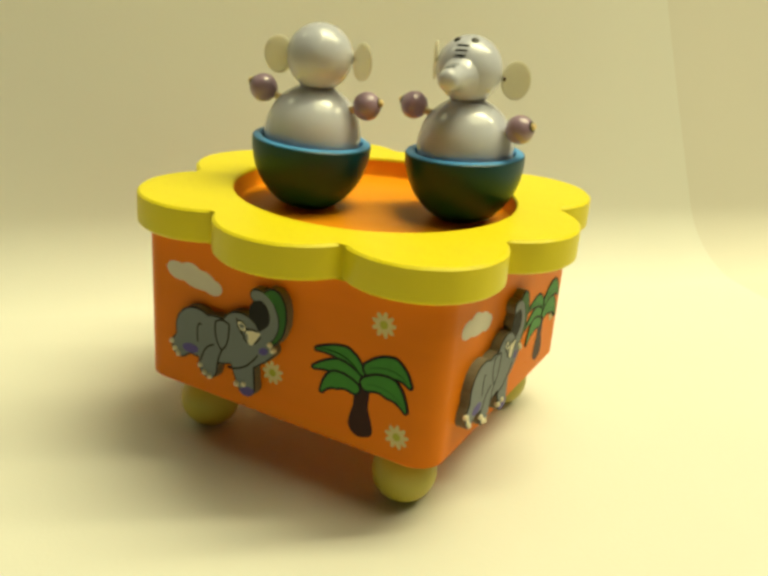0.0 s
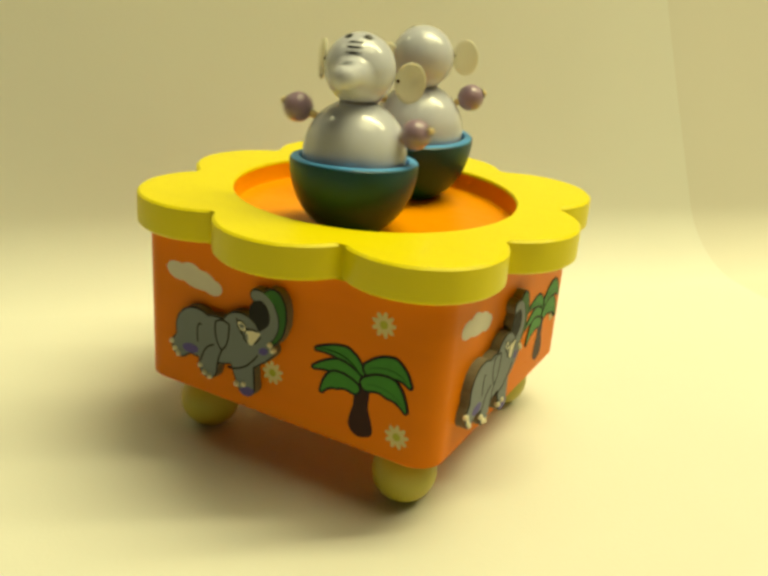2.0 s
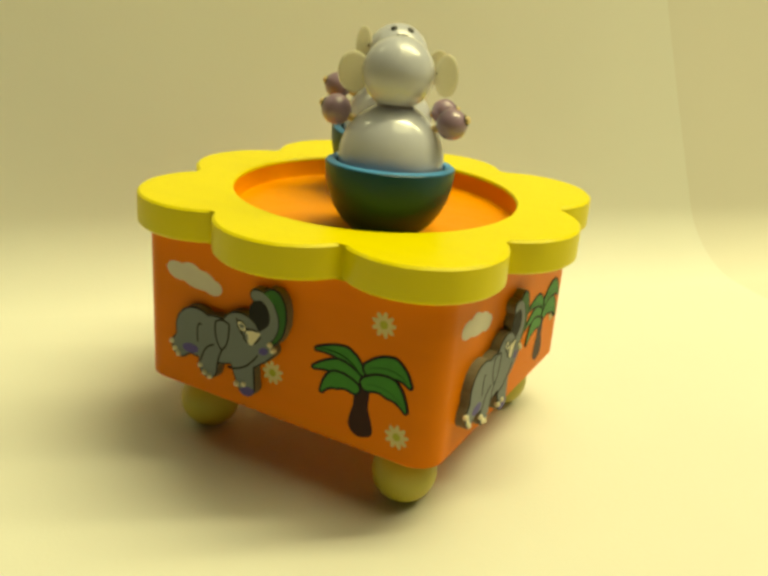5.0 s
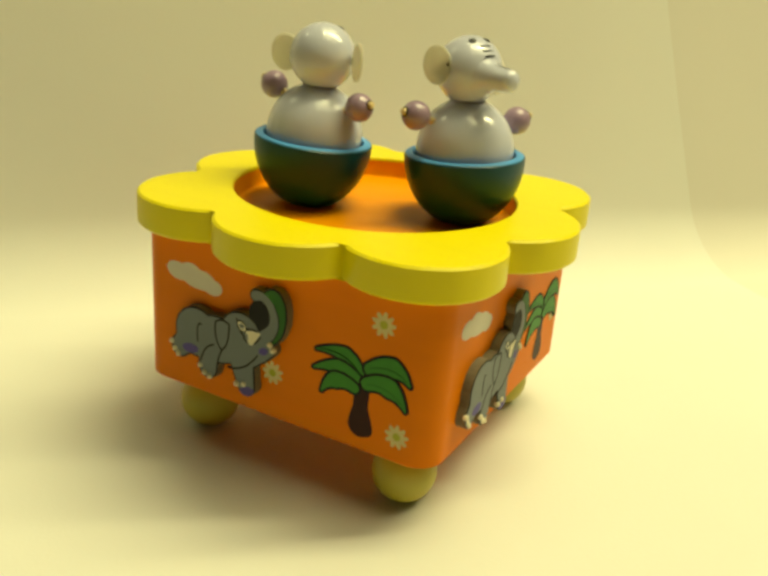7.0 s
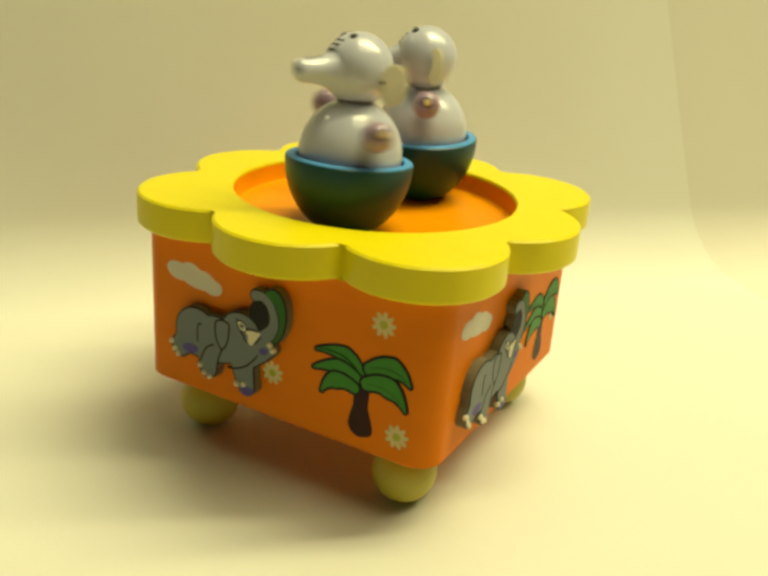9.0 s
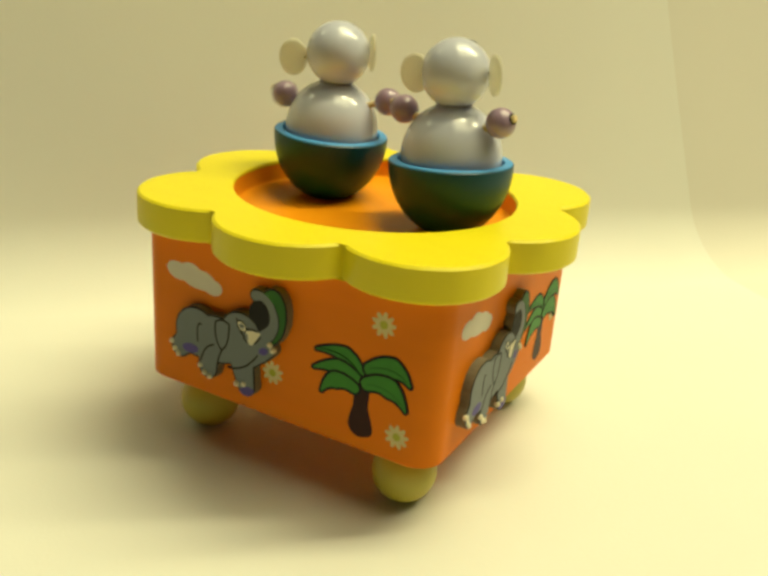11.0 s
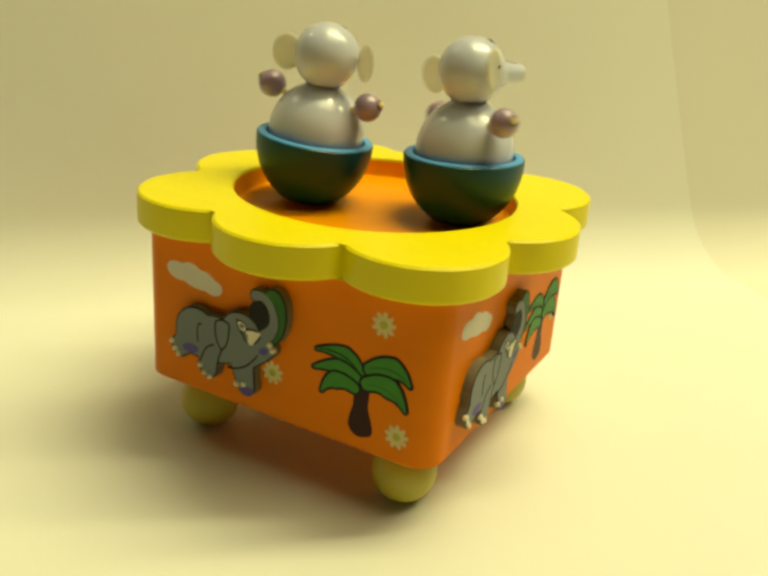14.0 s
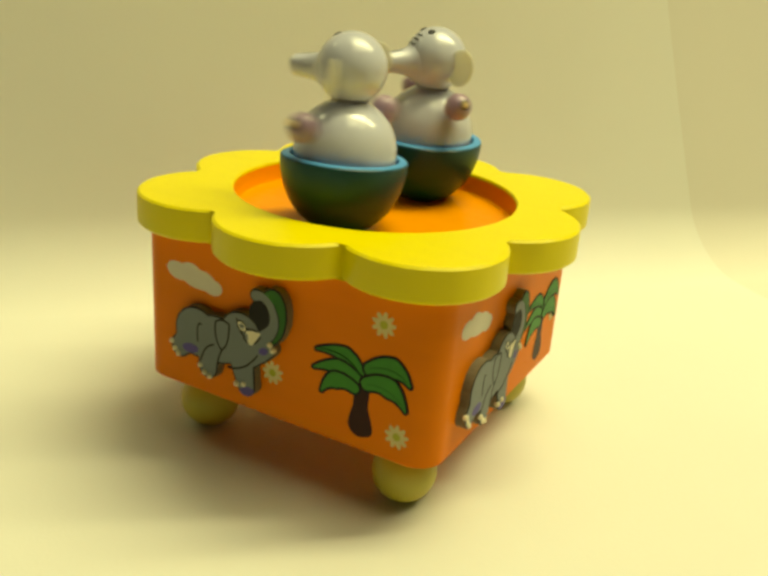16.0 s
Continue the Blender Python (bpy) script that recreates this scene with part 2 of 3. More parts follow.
def hole(r):
    out = []
    for x, y in outer:
        d = math.hypot(x, y)
        out.append((x / d * r, y / d * r))
    return out


bm = loft([ring(hole(R_WELL + 0.001), Z_LID), ring(inner, Z_LID), ring(outer, Z_LID + 0.0007), ring(outer, Z_TOP - 0.0006), ring(inner, Z_TOP),
           ring(hole(R_WELL + 0.0004), Z_TOP), ring(hole(R_WELL), Z_TOP - 0.0005), ring(hole(R_WELL), Z_TOP - 0.0012),
           ring(hole(R_WELL + 0.001), Z_TOP - 0.0012)], (False, False))
obj("lid", bm, YELLOW, music_box, "yellow lacquered lid cut as an eight-petalled flower", smooth="angle")
obj("well", lathe([(0, Z_FLOOR - 0.002), (R_WELL + 0.0009, Z_FLOOR - 0.002), (R_WELL + 0.0009, Z_TOP - 0.0012), (R_WELL - 0.0001, Z_TOP - 0.0012),
                   (R_WELL - 0.0002, Z_FLOOR + 0.0012), (R_WELL - 0.0006, Z_FLOOR + 0.0004), (R_WELL - 0.0016, Z_FLOOR), (0, Z_FLOOR)], 128),
    WELL, music_box, "sunken round orange dance floor", smooth="angle")
for sx in (-1, 1):
    for sy in (-1, 1):
        prof = [(0.0094 * math.sin(a), 0.0094 - 0.0094 * math.cos(a)) for a in [math.pi * i / 24 for i in range(1, 21)]]
        prof = [(0, 0)] + prof + [(0.0048, 0.0194), (0.0048, Z_BODY + 0.001), (0, Z_BODY + 0.001)]
        obj("foot", moved(lathe(prof, 48), pose(sx * 0.0357, sy * 0.0357, 0.0001)), FOOT, music_box, "round yellow-green wooden ball foot", smooth=True)

# ---- prints and plaques on two sides ----
LEFT = Matrix(((1, 0, 0, 0), (0, 0, -1, -A), (0, 1, 0, 0), (0, 0, 0, 1)))
RIGHT = Matrix(((0, 0, 1, A), (1, 0, 0, 0), (0, 1, 0, 0), (0, 0, 0, 1)))
ALL = (-46, 18, 48, 70)


def leaf(base, ctrl, tip, r):
    return bend(base, ctrl, tip, r * 0.6, r * 0.93, 0.25, 16)


def palm(face, du=0.0):
    top = new("palm_tree_print")
    top.parent = music_box
    top["label"] = "painted green palm tree with brown trunk and black outlines"
    box = (6 + du, 20, 50 + du, 56)

    def sh(f):
        return lambda u, w: f(u - du, w)
    trunk = union(bend((28.0, 39), (27.6, 33), (28.0, 28.2), 2.3, 2.3, 3.8), cap(27.0, 27.6, 29.6, 27.2, 2.3))
    drawn("trunk", sh(trunk), box, -0.2, 0.10, BROWN, face, top, "dark brown trunk")
    leaves = [leaf((27, 43.0), (24.2, 49.7), (13.2, 46.5), 2.25), leaf((26.5, 41.3), (21, 45.2), (12.6, 40.9), 2.2),
              leaf((30, 45.4), (37.3, 50.6), (42.0, 44.0), 2.9), leaf((25.6, 38.6), (18.6, 41.6), (15.4, 34.6), 2.45),
              leaf((29.5, 41.0), (37, 44.7), (41.3, 36.6), 3.0)]
    for i, f in enumerate(leaves):
        z = 0.12 + i * 0.05
        drawn("leaf_outline", sh(grown(f, 0.72)), box, -0.2, z, INK, face, top, "black outline")
        drawn("leaf", sh(f), box, -0.2, z + 0.03, GREEN, face, top, "green palm leaf")
    ribs = [bend((27, 43.0), (23.5, 48.2), (14, 47.0), 0.14), bend((30, 45.8), (37, 48.5), (41, 45.0), 0.14), bend((29.5, 41.0), (36, 42.5), (40.6, 37.6), 0.14)]
    for f in ribs:
        drawn("leaf_vein", sh(f), box, -0.2, 0.38, DARKGREEN, face, top, "dark leaf vein", step=0.16)
    return top


def cloud(face, du=0.0):
    f = union(ell(-35.6, 57.0, 4.2, 2.7, -8), ell(-31.0, 57.6, 4.0, 2.8), ell(-26.0, 56.2, 4.4, 2.8, -10), ell(-22.8, 54.8, 3.4, 2.4), ell(-29.5, 55.4, 6.0, 2.2, -10))
    g = f if not du else (lambda u, w: f(u - du, w))
    return drawn("cloud_print", g, ALL, -0.2, 0.08, CLOUD, face, music_box, "painted white cloud")


def flower(face, u, w, r=3.1, turn=0):
    f = union(*[ell(u + 0.62 * r * math.cos(a), w + 0.62 * r * math.sin(a), 0.42 * r, 0.2 * r, math.degrees(a))
                for a in [radians(turn) + 2 * math.pi * k / 9 for k in range(9)]], ell(u, w, r * 0.5, r * 0.5))
    top = drawn("flower_print", f, (u - 6, w - 6, u + 6, w + 6), -0.2, 0.08, DAISY, face, music_box, "painted cream daisy")
    drawn("flower_centre", ell(u, w, r * 0.33, r * 0.33), (u - 3, w - 3, u + 3, w + 3), -0.2, 0.12, LIME, face, top, "yellow-green middle")


def elephant(face, du=0.0, dw=0.0):
    def sh(f):
        return lambda u, w: f((u - du + 38) / 0.925 - 38, (w - dw - 56) / 0.975 + 56)
    box = (-46 + du, 18, 14 + du, 66)
    rump = union(ell(-28.0, 39.6, 8.2, 7.5), ell(-20.0, 39.4, 10.0, 7.1, 4), cap(-31, 37, -35.0, 33.4, 4.2, 3.2))
    legs = union(cap(-23.0, 37, -23.6, 29.6, 4.2, 3.3), cap(-10.6, 36, -8.6, 27.8, 4.5, 3.0), bend((-9, 37), (-4.5, 38), (-0.8, 41.4), 3.4, 2.6, 2.2))
    headf = union(ell(-10.6, 44.0, 7.2, 6.0, -6), ell(-14.0, 40.0, 6.0, 6.5))
    trunkf = bend((-5.5, 43.0), (4.4, 47.6), (0.2, 54.6), 2.5, 1.7, 1.2)
    tipf = bend((0.2, 54.6), (-2.2, 58.0), (-5.6, 56.9), 1.25, 1.2, 1.5)
    grey = union(rump, legs, headf, trunkf, tipf)
    palmleaf = less(union(ell(0.2, 51.6, 5.2, 8.4, -8), ell(-1.6, 46.0, 3.6, 3.4)), union(ell(-5.2, 51.4, 3.4, 4.2), ell(-9.5, 52.5, 5, 3.5)))
    gap = ell(-3.7, 51.4, 3.6, 4.0, 12)
    whole = union(grey, palmleaf, gap)
    plaque = drawn("elephant_plaque", sh(grown(whole, 0.55)), box, -0.3, 2.7, PLY, face, music_box,
                   "raised plywood elephant cut-out with lifted trunk, grey and black outlined")
    drawn("outline", sh(grown(whole, 0.5)), box, 2.5, 2.8, INK, face, plaque, "black painted outline")
    drawn("green_leaf", sh(grown(less(palmleaf, union(grown(trunkf, 0.3), grown(gap, 0.7))), -0.1)), box, 2.5, 2.86, DARKGREEN, face, plaque, "dark green leaf held by the trunk")
    drawn("grey_skin", sh(grey), box, 2.5, 2.92, EGREY, face, plaque, "grey painted elephant skin")
    lines = [bend((-20.4, 45.2), (-21.4, 40.0), (-18.2, 36.6), 0.28), bend((-18.2, 36.6), (-15.0, 38.5), (-15.2, 45.6), 0.28), bend((-15.2, 45.6), (-17.8, 47.0), (-20.4, 45.2), 0.28),
             bend((-26.2, 42.8), (-28.2, 43.5), (-27.6, 36.8), 0.25), bend((-26.4, 31.0), (-25.0, 36.5), (-21.2, 37.4), 0.28), bend((-20.0, 29.6), (-19.6, 34.4), (-17.6, 37.0), 0.28),
             bend((-15.6, 31.8), (-9.0, 32.0), (-4.4, 38.6), 0.28), bend((-12.2, 48.0), (-11.4, 44.6), (-9.2, 43.2), 0.3), bend((-9.6, 45.4), (-7.0, 46.6), (-4.0, 46.2), 0.25),
             bend((-9.8, 42.8), (-6.0, 40.2), (-3.4, 44.6), 0.25)]
    for f in lines:
        drawn("drawn_line", sh(f), box, 2.5, 2.96, INK, face, plaque, "black drawn line", step=0.2)
    drawn("eye_outline", sh(union(ell(-10.4, 46.3, 2.1, 1.5, -38), cap(-9.2, 45.2, -7.6, 44.6, 0.5, 0.3))), box, 2.5, 2.94, INK, face, plaque, "black eye outline")
    drawn("eye_white", sh(ell(-10.4, 46.3, 1.7, 1.05, -38)), box, 2.5, 2.97, CREAM, face, plaque, "cream eye")
    drawn("eye_pupil", sh(ell(-10.4, 46.3, 0.95, 0.7, -30)), box, 2.5, 3.0, EGREY, face, plaque, "grey eyelid")
    drawn("tusk", sh(union(cap(-6.9, 42.4, -6.3, 44.2, 1.1, 1.7), cap(-6.3, 44.2, -3.8, 45.6, 1.5, 0.4), cap(-6.3, 44.2, -8.4, 45.0, 1.5, 0.4))), box, 2.5, 3.0, CREAM, face, plaque, "cream tusk")
    for u, w, a, b, t in [(-30.6, 33.8, 3.2, 1.5, 5), (-8.0, 25.9, 2.9, 1.6, 12), (-2.2, 40.6, 1.7, 1.1, 20)]:
        drawn("foot_pad", sh(both(ell(u, w, a, b, t), grown(grey, 0.3))), box, 2.5, 3.0, PURPLE, face, plaque, "purple foot sole")
    for u, w in [(-38.2, 34.2), (-37.0, 32.0), (-35.6, 30.6), (-26.6, 29.4), (-24.8, 27.4), (-22.8, 26.6), (-12.2, 27.4), (-9.4, 28.0), (1.4, 41.8), (0.2, 43.2)]:
        bm = ball(0.0009, 14, 8)
        obj("toenail", moved(bm, face @ Matrix.Translation((((u + 38) * 0.925 - 38 + du) / 1000, ((w - 56) * 0.975 + 56 + dw) / 1000, 0.0028))), CREAM, plaque, "cream toenail", smooth=True)


palm(LEFT)
palm(RIGHT, -0.8)
cloud(LEFT)
cloud(RIGHT, 0.6)
elephant(LEFT, 2.4, 0.9)
elephant(RIGHT, 1.6, -2.2)
for u, w, t in ((33.0, 58.9, 4), (-1.2, 34.6, 16), (39.3, 28.3, 9)):
    flower(LEFT, u, w, 3.5, t)
# an added daisy where the right side has a pale patch
flower(RIGHT, 38.5, 38.0, 3.2, 5)

# ---- the two dancing elephants ----
RB, Z_RIM = 0.01817, 0.0207
Z_HEAD = Z_RIM + 1.35 * RB


def dancer(name, twist, ears, lifts, reach, swept):
    """A turned elephant in a round-bottomed bowl; it looks along -y and stands on its base at z 0, its body turned by twist under the head."""
    e = new(name)
    body_turn = Matrix.Rotation(radians(twist), 3, "Z")
    prof = [(0, 0), (0.0052, 0.0), (0.0066, 0.0006)]
    for i in range(1, 17):
        a = math.acos(0.93) + (math.pi / 2 - math.acos(0.93)) * i / 16
        prof.append((RB * math.sin(a), Z_RIM - 0.0009 - (Z_RIM - 0.0009) / 0.93 * math.cos(a) * 1.0))
    prof = [(r, max(z, 0.0006)) if k > 2 else (r, z) for k, (r, z) in enumerate(prof)]
    prof += [(RB, Z_RIM - 0.0004), (RB - 0.0004, Z_RIM - 0.0001)]
    obj("bowl", lathe(prof + [(0.862 * RB, Z_RIM - 0.0001), (0.85 * RB, Z_RIM - 0.0013), (0, Z_RIM - 0.0013)], 80), BLUE, e, "glossy teal-blue round-bottomed wooden bowl", smooth="angle")
    obj("bowl_rim", lathe([(0.85 * RB, Z_RIM - 0.001), (RB - 0.00035, Z_RIM - 0.001), (RB - 0.0003, Z_RIM), (RB - 0.0008, Z_RIM + 0.0003), (0.862 * RB, Z_RIM + 0.0003), (0.85 * RB, Z_RIM), (0.85 * RB, Z_RIM - 0.001)], 80), RIM, e, "blue rim coloured brighter as if lit from above", smooth="angle")
    rbod = 0.81 * RB
    obj("torso", moved(ball(rbod, 64, 40, 1, 1, 1.04), pose(0, 0, Z_RIM + 0.07 * RB)), GREY, e, "glossy pale grey wooden ball body", smooth=True)
    obj("neck", lathe([(0, 0), (0.38 * RB, 0), (0.29 * RB, 0.0018), (0.29 * RB, 0.0045), (0, 0.0045)], 40), NECK, e, "dark grey neck ring", smooth=True).location = (0, 0, Z_RIM + 0.74 * RB)
    head = obj("head", moved(ball(0.54 * RB, 56, 36), pose(0, 0, Z_HEAD)), GREY, e, "glossy grey wooden ball head", smooth=True)
    # trunk: a tapered peg with a rounded, slightly raised end
    root, tip = Vector((0, -0.20 * RB, Z_HEAD - 0.05 * RB)), Vector((0, -1.04 * RB, Z_HEAD - 0.07 * RB))
    L = (tip - root).length
    prof = [(0, 0), (0.42 * RB, 0.0), (0.385 * RB, 0.15 * L), (0.315 * RB, 0.28 * L), (0.262 * RB, 0.38 * L), (0.225 * RB, 0.48 * L), (0.199 * RB, 0.60 * L), (0.184 * RB, 0.73 * L), (0.176 * RB, 0.86 * L)]
    prof += [(0.170 * RB * math.cos(a), 0.91 * L + 0.13 * RB * math.sin(a)) for a in [math.pi / 2 * i / 7 for i in range(7)]] + [(0, 0.91 * L + 0.13 * RB)]
    obj("trunk", moved(lathe(prof, 40), along(root, tip)), GREY, e, "tapered grey wooden trunk", smooth=True)
    for s in (-1, 1):
        d = Vector((s * 0.27, -0.40, 0.87)).normalized()
        p = Vector((0, 0, Z_HEAD)) + d * 0.538 * RB
        obj("eye", moved(ball(0.064 * RB, 20, 12, 1, 1, 0.35), along(p, p + d)), BLACK, e, "black painted dot eye", smooth=True)
    for k in range(7):
        # wrinkle strokes across the forehead and the top of the trunk
        if k < 3:
            a = radians(48 - 10 * k)
            d = Vector((0, -math.cos(a), math.sin(a)))
            p = Vector((0, 0, Z_HEAD)) + d * (0.54 * RB + (0.0002 if k == 2 else 0))
            half = 0.105 * RB
        else:
            f = 0.56 + 0.09 * (k - 3)
            r = [0.207, 0.193, 0.184, 0.178][k - 3] * RB
            axis = (tip - root).normalized()
            d = Vector((0, axis.z, -axis.y)).normalized()
            if d.z < 0:
                d = -d
            p = root + axis * (f * L) + d * (r - 0.0001)
            half = 0.055 * RB
        bm = lathe([(0, -half), (0.009 * RB, -half * 0.9), (0.012 * RB, 0), (0.009 * RB, half * 0.9), (0, half)], 10)
        obj("wrinkle", moved(bm, Matrix.Translation(p) @ Matrix.Rotation(math.pi / 2, 4, "Y")), INK, e, "thin black painted wrinkle line", smooth=True)
    for s in (-1, 1):
        # a felt ear: a shallow oval dish pinned to the side of the head
        n = 32
        bm = bmesh.new()
        prof = [(0, -0.0003), (0.5, -0.0002), (0.85, 0.0), (1.0, 0.00015)]
        loops = []
        for side in (0, 0.0006):
            for r, z in (prof if not side else prof[::-1]):
                loops.append([(0.24 * RB * max(r, 0.02) * math.cos(2 * math.pi * i / n), 0.305 * RB * max(r, 0.02) * math.sin(2 * math.pi * i / n), z + side) for i in range(n)])
        bm.free()
        bm = loft(loops)
        turned_back, far, back, drop = ears[(s + 1) // 2]
        sweep = radians(turned_back)
        out = Vector((s * math.cos(sweep), math.sin(sweep), -0.10)).normalized()
        face_dir = Vector((s * math.sin(sweep), -math.cos(sweep), 0.05)).normalized()
        face_dir = (face_dir - out * face_dir.dot(out)).normalized()
        up = face_dir.cross(out).normalized()
        c = Vector((s * far * RB, back * RB, Z_HEAD - drop * RB))
        m = Matrix((( out.x, up.x, face_dir.x, c.x), (out.y, up.y, face_dir.y, c.y), (out.z, up.z, face_dir.z, c.z), (0, 0, 0, 1)))
        ear = obj("ear", moved(bm, m), FELT, e, "thin cream oval ear", smooth=True)
        p = c - out * 0.19 * RB + face_dir * 0.0004
        obj("ear_pin", moved(ball(0.03 * RB, 14, 8), Matrix.Translation(p)), BROWN, ear, "dark ear pin", smooth=True)
        # an arm: a beech rod from the shoulder through a mauve hand ball
        lift = Z_RIM + lifts[(s + 1) // 2] * RB
        sh, hd = Vector((s * 0.50 * RB, 0.06 * RB, lift - 0.16 * RB)), Vector((s * reach * RB, 0.08 * RB, lift))
        arm_turn = body_turn @ Matrix.Rotation(radians(-swept if s > 0 else 0), 3, "Z")
        sh, hd = arm_turn @ sh, arm_turn @ hd
        axis = (hd - sh).normalized()
        obj("arm", moved(lathe([(0, 0), (0.058 * RB, 0), (0.058 * RB, (hd - sh).length + 0.25 * RB), (0.042 * RB, (hd - sh).length + 0.28 * RB), (0, (hd - sh).length + 0.28 * RB)], 20),
                         along(sh, hd)), WOOD, e, "thin pale beech arm peg")
        hand = obj("hand_ball", moved(ball(0.232 * RB, 32, 20), Matrix.Translation(hd)), MAUVE, e, "glossy mauve wooden ball at the arm's end", smooth=True)
        q = Vector((0, 0, Z_RIM + 0.05 * RB))
        q = q + (sh + axis * 0.20 * RB - q).normalized() * 0.79 * RB
        obj("arm_socket", moved(ball(0.10 * RB, 16, 10, 1, 1, 0.35), along(q, q + axis)), BLACK, e, "dark drilled arm socket", smooth=True)
        q = hd + axis * 0.222 * RB
        obj("peg_hole", moved(lathe([(0, 0), (0.085 * RB, 0), (0.085 * RB, 0.010 * RB), (0, 0.012 * RB)], 20), along(q, q + axis)), BLACK, hand, "dark drilled hole round the peg")
    return tagged(e, "grey wooden elephant with cream ears spinning in a blue bowl", "toy elephant", group="dancing elephants")


# ears as (its right, its left): sweep back in degrees, distance out, distance back, drop; then the height of each arm's end, their reach, and how far its left arm points forward
ELEPHANT_P = dancer("dancing_elephant", -4, ((40, 0.72, 0.14, -0.03), (26, 0.64, 0.15, 0.04)), (0.70, 0.72), 0.90, 0)
ELEPHANT_Q = dancer("dancing_elephant", 0, ((64, 0.58, 0.07, -0.10), (22, 0.74, 0.17, 0.15)), (0.69, 0.49), 0.97, 15)

# ---- motion ----
# heading against the view (degrees: 0 looks at the viewer, 90 to the right), a value each tenth of a second
SPIN_P = [
    (0.0, [165, 80, 35, -25, -95, -165, -215, -290, -325, -386, -440, -495, -535, -595, -630, -652, -728, -745, -780, -845, -885,
           -900, -912, -915, -912, -895, -860, -825, -785, -760, -740, -722, -700, -680, -650, -592, -545, -480, -390, -335, -290, -230, -185]),
    (4.6, [-110]), (5.0, [-190]), (5.3, [-420]),
    (6.3, [v - 1080 for v in (-80, -160, -215, -295, -358, -445, -525, -578, -645, -715, -790, -860, -905, -960, -1015, -1045, -1090, -1150, -1210, -1255,
                              -1310, -1345, -1370, -1385, -1420, -1450, -1475, -1535, -1580, -1620)]),
    (9.5, [-2690]), (10.0, [-2520]), (10.5, [-2230]), (10.9, [-2020]),
    (11.3, [v - 1800 for v in (-175, -178, -182, -197, -250, -290, -330, -400, -475, -545, -615, -695, -790, -872, -950, -1035, -1145, -1245, -1335, -1430, -1515,
                               -1605, -1667, -1750, -1825, -1905, -1970, -2000, -2060, -2110, -2165, -2235, -2288, -2345, -2420, -2460, -2480, -2540, -2595, -2650, -2690,
                               -2745, -2800, -2815, -2840, -2865, -2895, -2940)]),
]
SPIN_Q = [
    (0.0, [-15, 35, 80, 140, 175, 238, 295, 335, 362, 392, 415, 432, 438, 432, 405, 352, 305, 240, 190, 95, -14, -120, -180, -275, -378, -480, -540, -630, -725, -832, -900,
           -985, -1095, -1205, -1260, -1355, -1445, -1520, -1575, -1625, -1675, -1720, -1765]),
    (4.7, [-2010]), (5.2, [-2250]), (5.6, [-2400]), (6.0, [-2430]),
    (6.3, [v - 2520 for v in (130, 165, 200, 242, 285, 320, 352, 400, 440, 495, 535, 575, 605, 640, 648, 648, 645, 635, 602, 565, 520, 430, 354, 288, 215, 145, 50, -60, -140, -235)]),
    (11.3, [v - 4320 for v in (-70, -125, -180, -200, -260, -335, -355, -410, -460, -530, -548, -605, -618, -640, -650, -655, -655, -652, -650, -635, -605, -560, -517, -478, -420, -365, -290, -233,
                               -185, -120, -40, 15, 82, 115, 150, 162, 160, 158, 148, 85, 55, 0, -80, -135, -195, -310, -390, -485)]),
]
ORBIT, MIDDLE = 0.0235, (0.0024, 0.0014)
TURNS = [(0.0, 205), (1.0, 149.6), (2.0, 95.5), (3.0, 48), (4.2, -16), (5.2, -70), (6.3, -123), (7.2, -171), (8.2, -226.5), (9.0, -268.3), (9.2, -278.3), (10.2, -333), (11.3, -383),
         (12.2, -431), (13.0, -474), (13.2, -484), (14.2, -534.5), (15.2, -587.5), (16.0, -632.5)]
LEAN_P = [(0.0, 0), (2.0, 0.5), (3.0, 4.5), (3.5, 3), (4.0, 3.5), (5.0, 1), (6.5, 0), (7.0, 1), (7.5, 1), (8.0, 0), (11.5, 0), (12.0, 1), (12.5, 3.5), (12.8, -1), (13.0, -4.5), (13.2, -1.5),
          (13.5, 4), (14.0, 2.5), (14.5, 0.5), (15.0, 0), (16.0, 3)]
LEAN_Q = [(0.0, 0), (0.5, 0.5), (1.0, 0), (1.5, -2), (2.0, -1), (2.5, 0), (3.0, 1.5), (3.5, 3.5), (4.0, 3), (6.5, 4.5), (7.0, 0), (8.0, 1), (9.0, 0.5), (11.5, 0), (13.0, 0.5), (13.5, 4), (14.0, 2),
          (14.5, 0), (15.0, 0.5), (16.0, 0)]
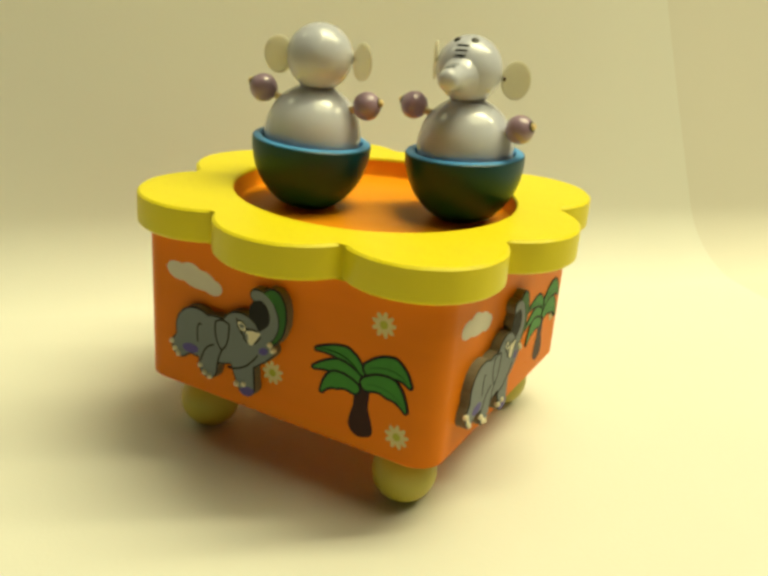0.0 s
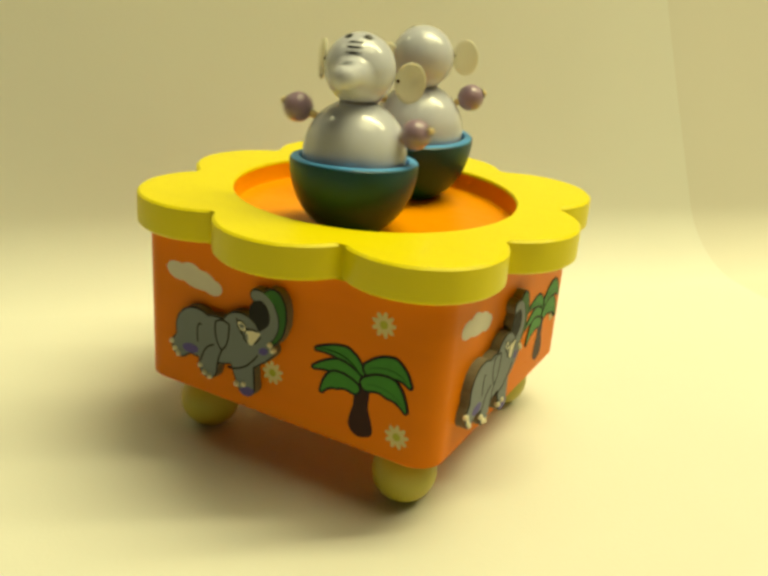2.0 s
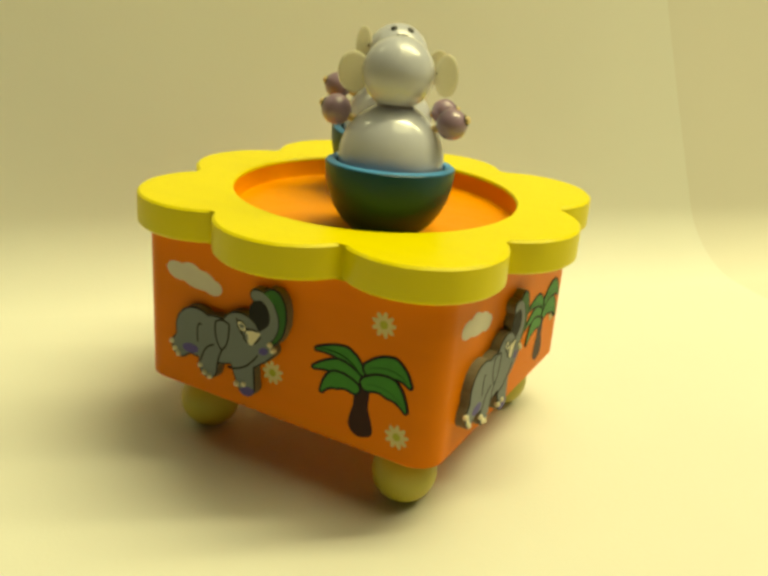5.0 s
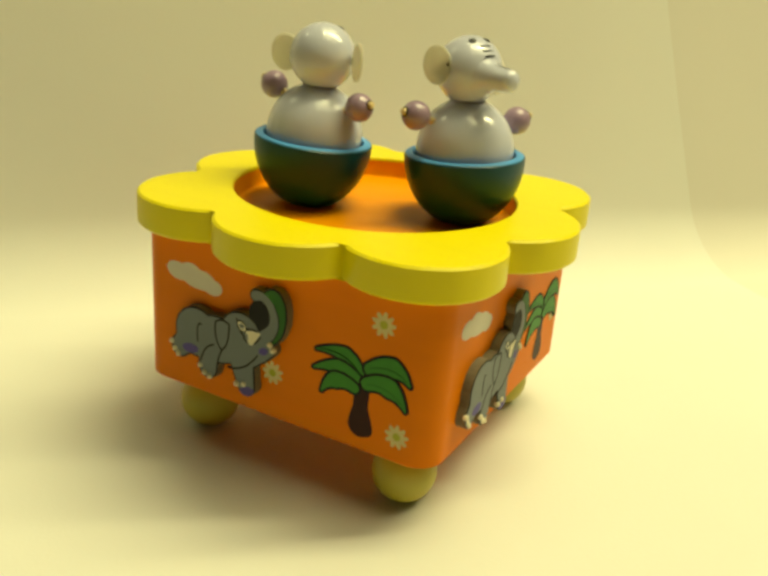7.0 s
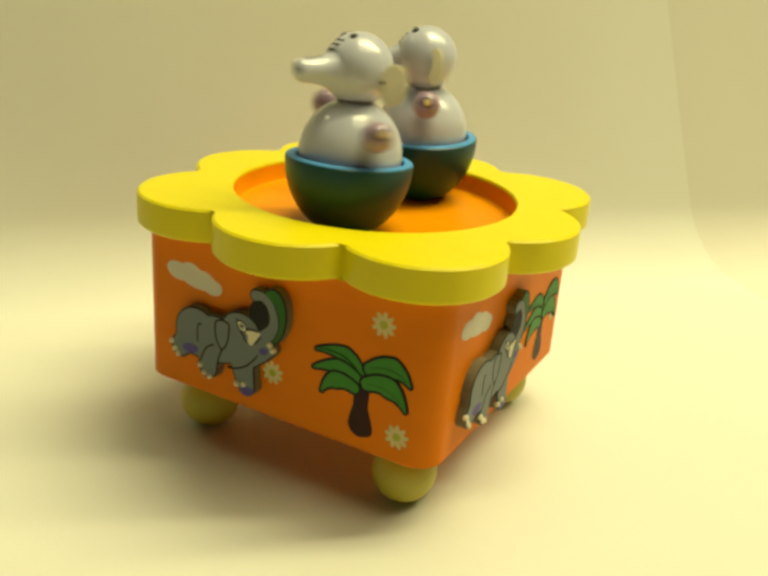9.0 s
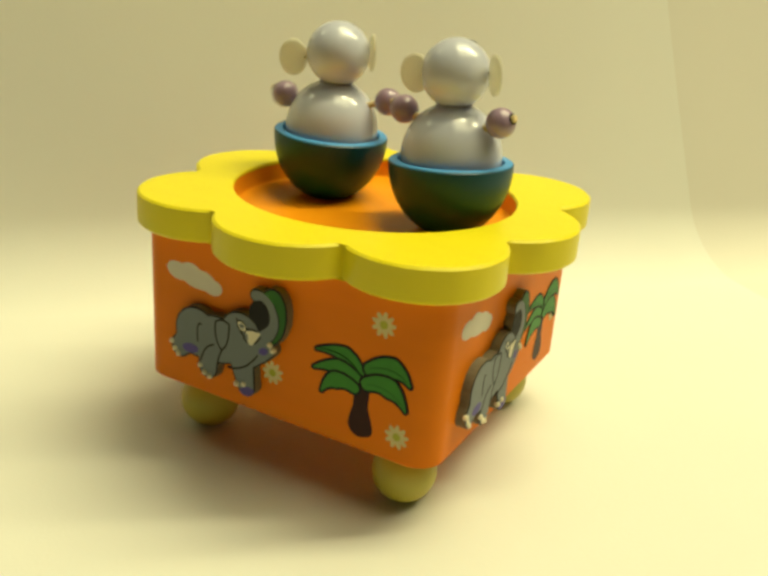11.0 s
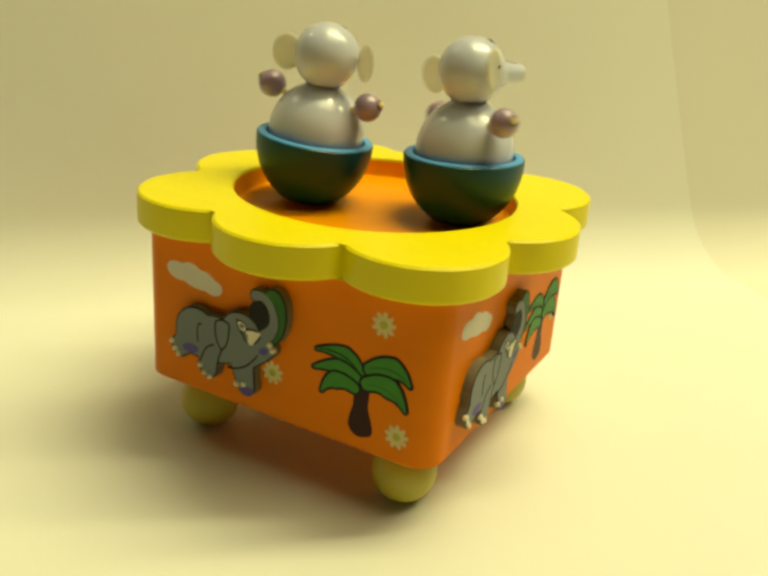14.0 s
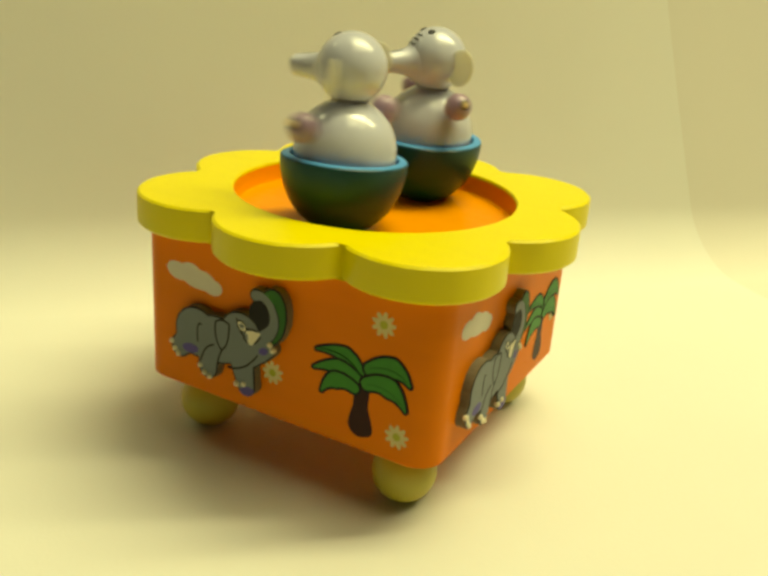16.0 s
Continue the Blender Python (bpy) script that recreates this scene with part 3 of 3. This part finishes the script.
# small corrections of the headings
TRIM_P = [(0.0, 0), (0.5, 20), (1.0, -8), (1.5, 12), (2.0, -2), (2.5, -2), (3.0, -12), (3.5, 8), (4.0, 8), (4.5, 0), (6.3, 0), (6.5, 5), (7.0, 4), (7.5, 0), (8.0, -8), (8.5, 4), (9.0, 8), (10.0, 0),
          (11.5, 0), (12.0, 0), (12.5, 5), (13.0, 0), (14.0, -3), (14.5, 5), (15.0, 0), (16.0, 0)]
TRIM_Q = [(0.0, -3), (0.5, 18), (1.0, 0), (2.0, 0), (2.5, 20), (3.0, 0), (3.5, 0), (4.0, 8), (4.5, 0), (7.0, 1), (7.5, 18), (8.0, 2), (8.5, 5), (9.0, 2), (10.0, 0), (12.5, 0), (13.0, -7), (13.5, 0), (14.0, 3), (14.5, 2),
          (15.0, 0), (15.5, 10), (16.0, 4)]


def value_at(keys, t):
    return float(np.interp(t, [k[0] for k in keys], [k[1] for k in keys]))


def motions():
    for e, spins, trims, half, leans in ((ELEPHANT_P, SPIN_P, TRIM_P, 0, LEAN_P), (ELEPHANT_Q, SPIN_Q, TRIM_Q, 180, LEAN_Q)):
        keys = [(t0 + 0.1 * i, v) for t0, vs in spins for i, v in enumerate(vs)]
        rows = []
        for i in range(321):
            t = i * 0.05
            a = radians(value_at(TURNS, t) + half)
            x, y = MIDDLE[0] + ORBIT * math.cos(a), MIDDLE[1] + ORBIT * math.sin(a)
            view = math.degrees(math.atan2(EYE[1] - y, EYE[0] - x))
            heading = view + value_at(keys, t) + value_at(trims, t) + 90
            # it leans in over the middle, and sideways as the bowl rocks
            inward = Vector((-math.sin(a) * -1, -math.cos(a), 0))
            side = Vector((math.cos(radians(view)), math.sin(radians(view)), 0))
            m = Matrix.Translation((x, y, Z_FLOOR + RB)) @ Matrix.Rotation(radians(3.0), 4, inward) @ Matrix.Rotation(radians(-value_at(leans, t)), 4, side)
            rows.append((t, m @ Matrix.Translation((0, 0, -RB)) @ Matrix.Rotation(radians(heading), 4, "Z")))
        walk(e, rows)


motions()
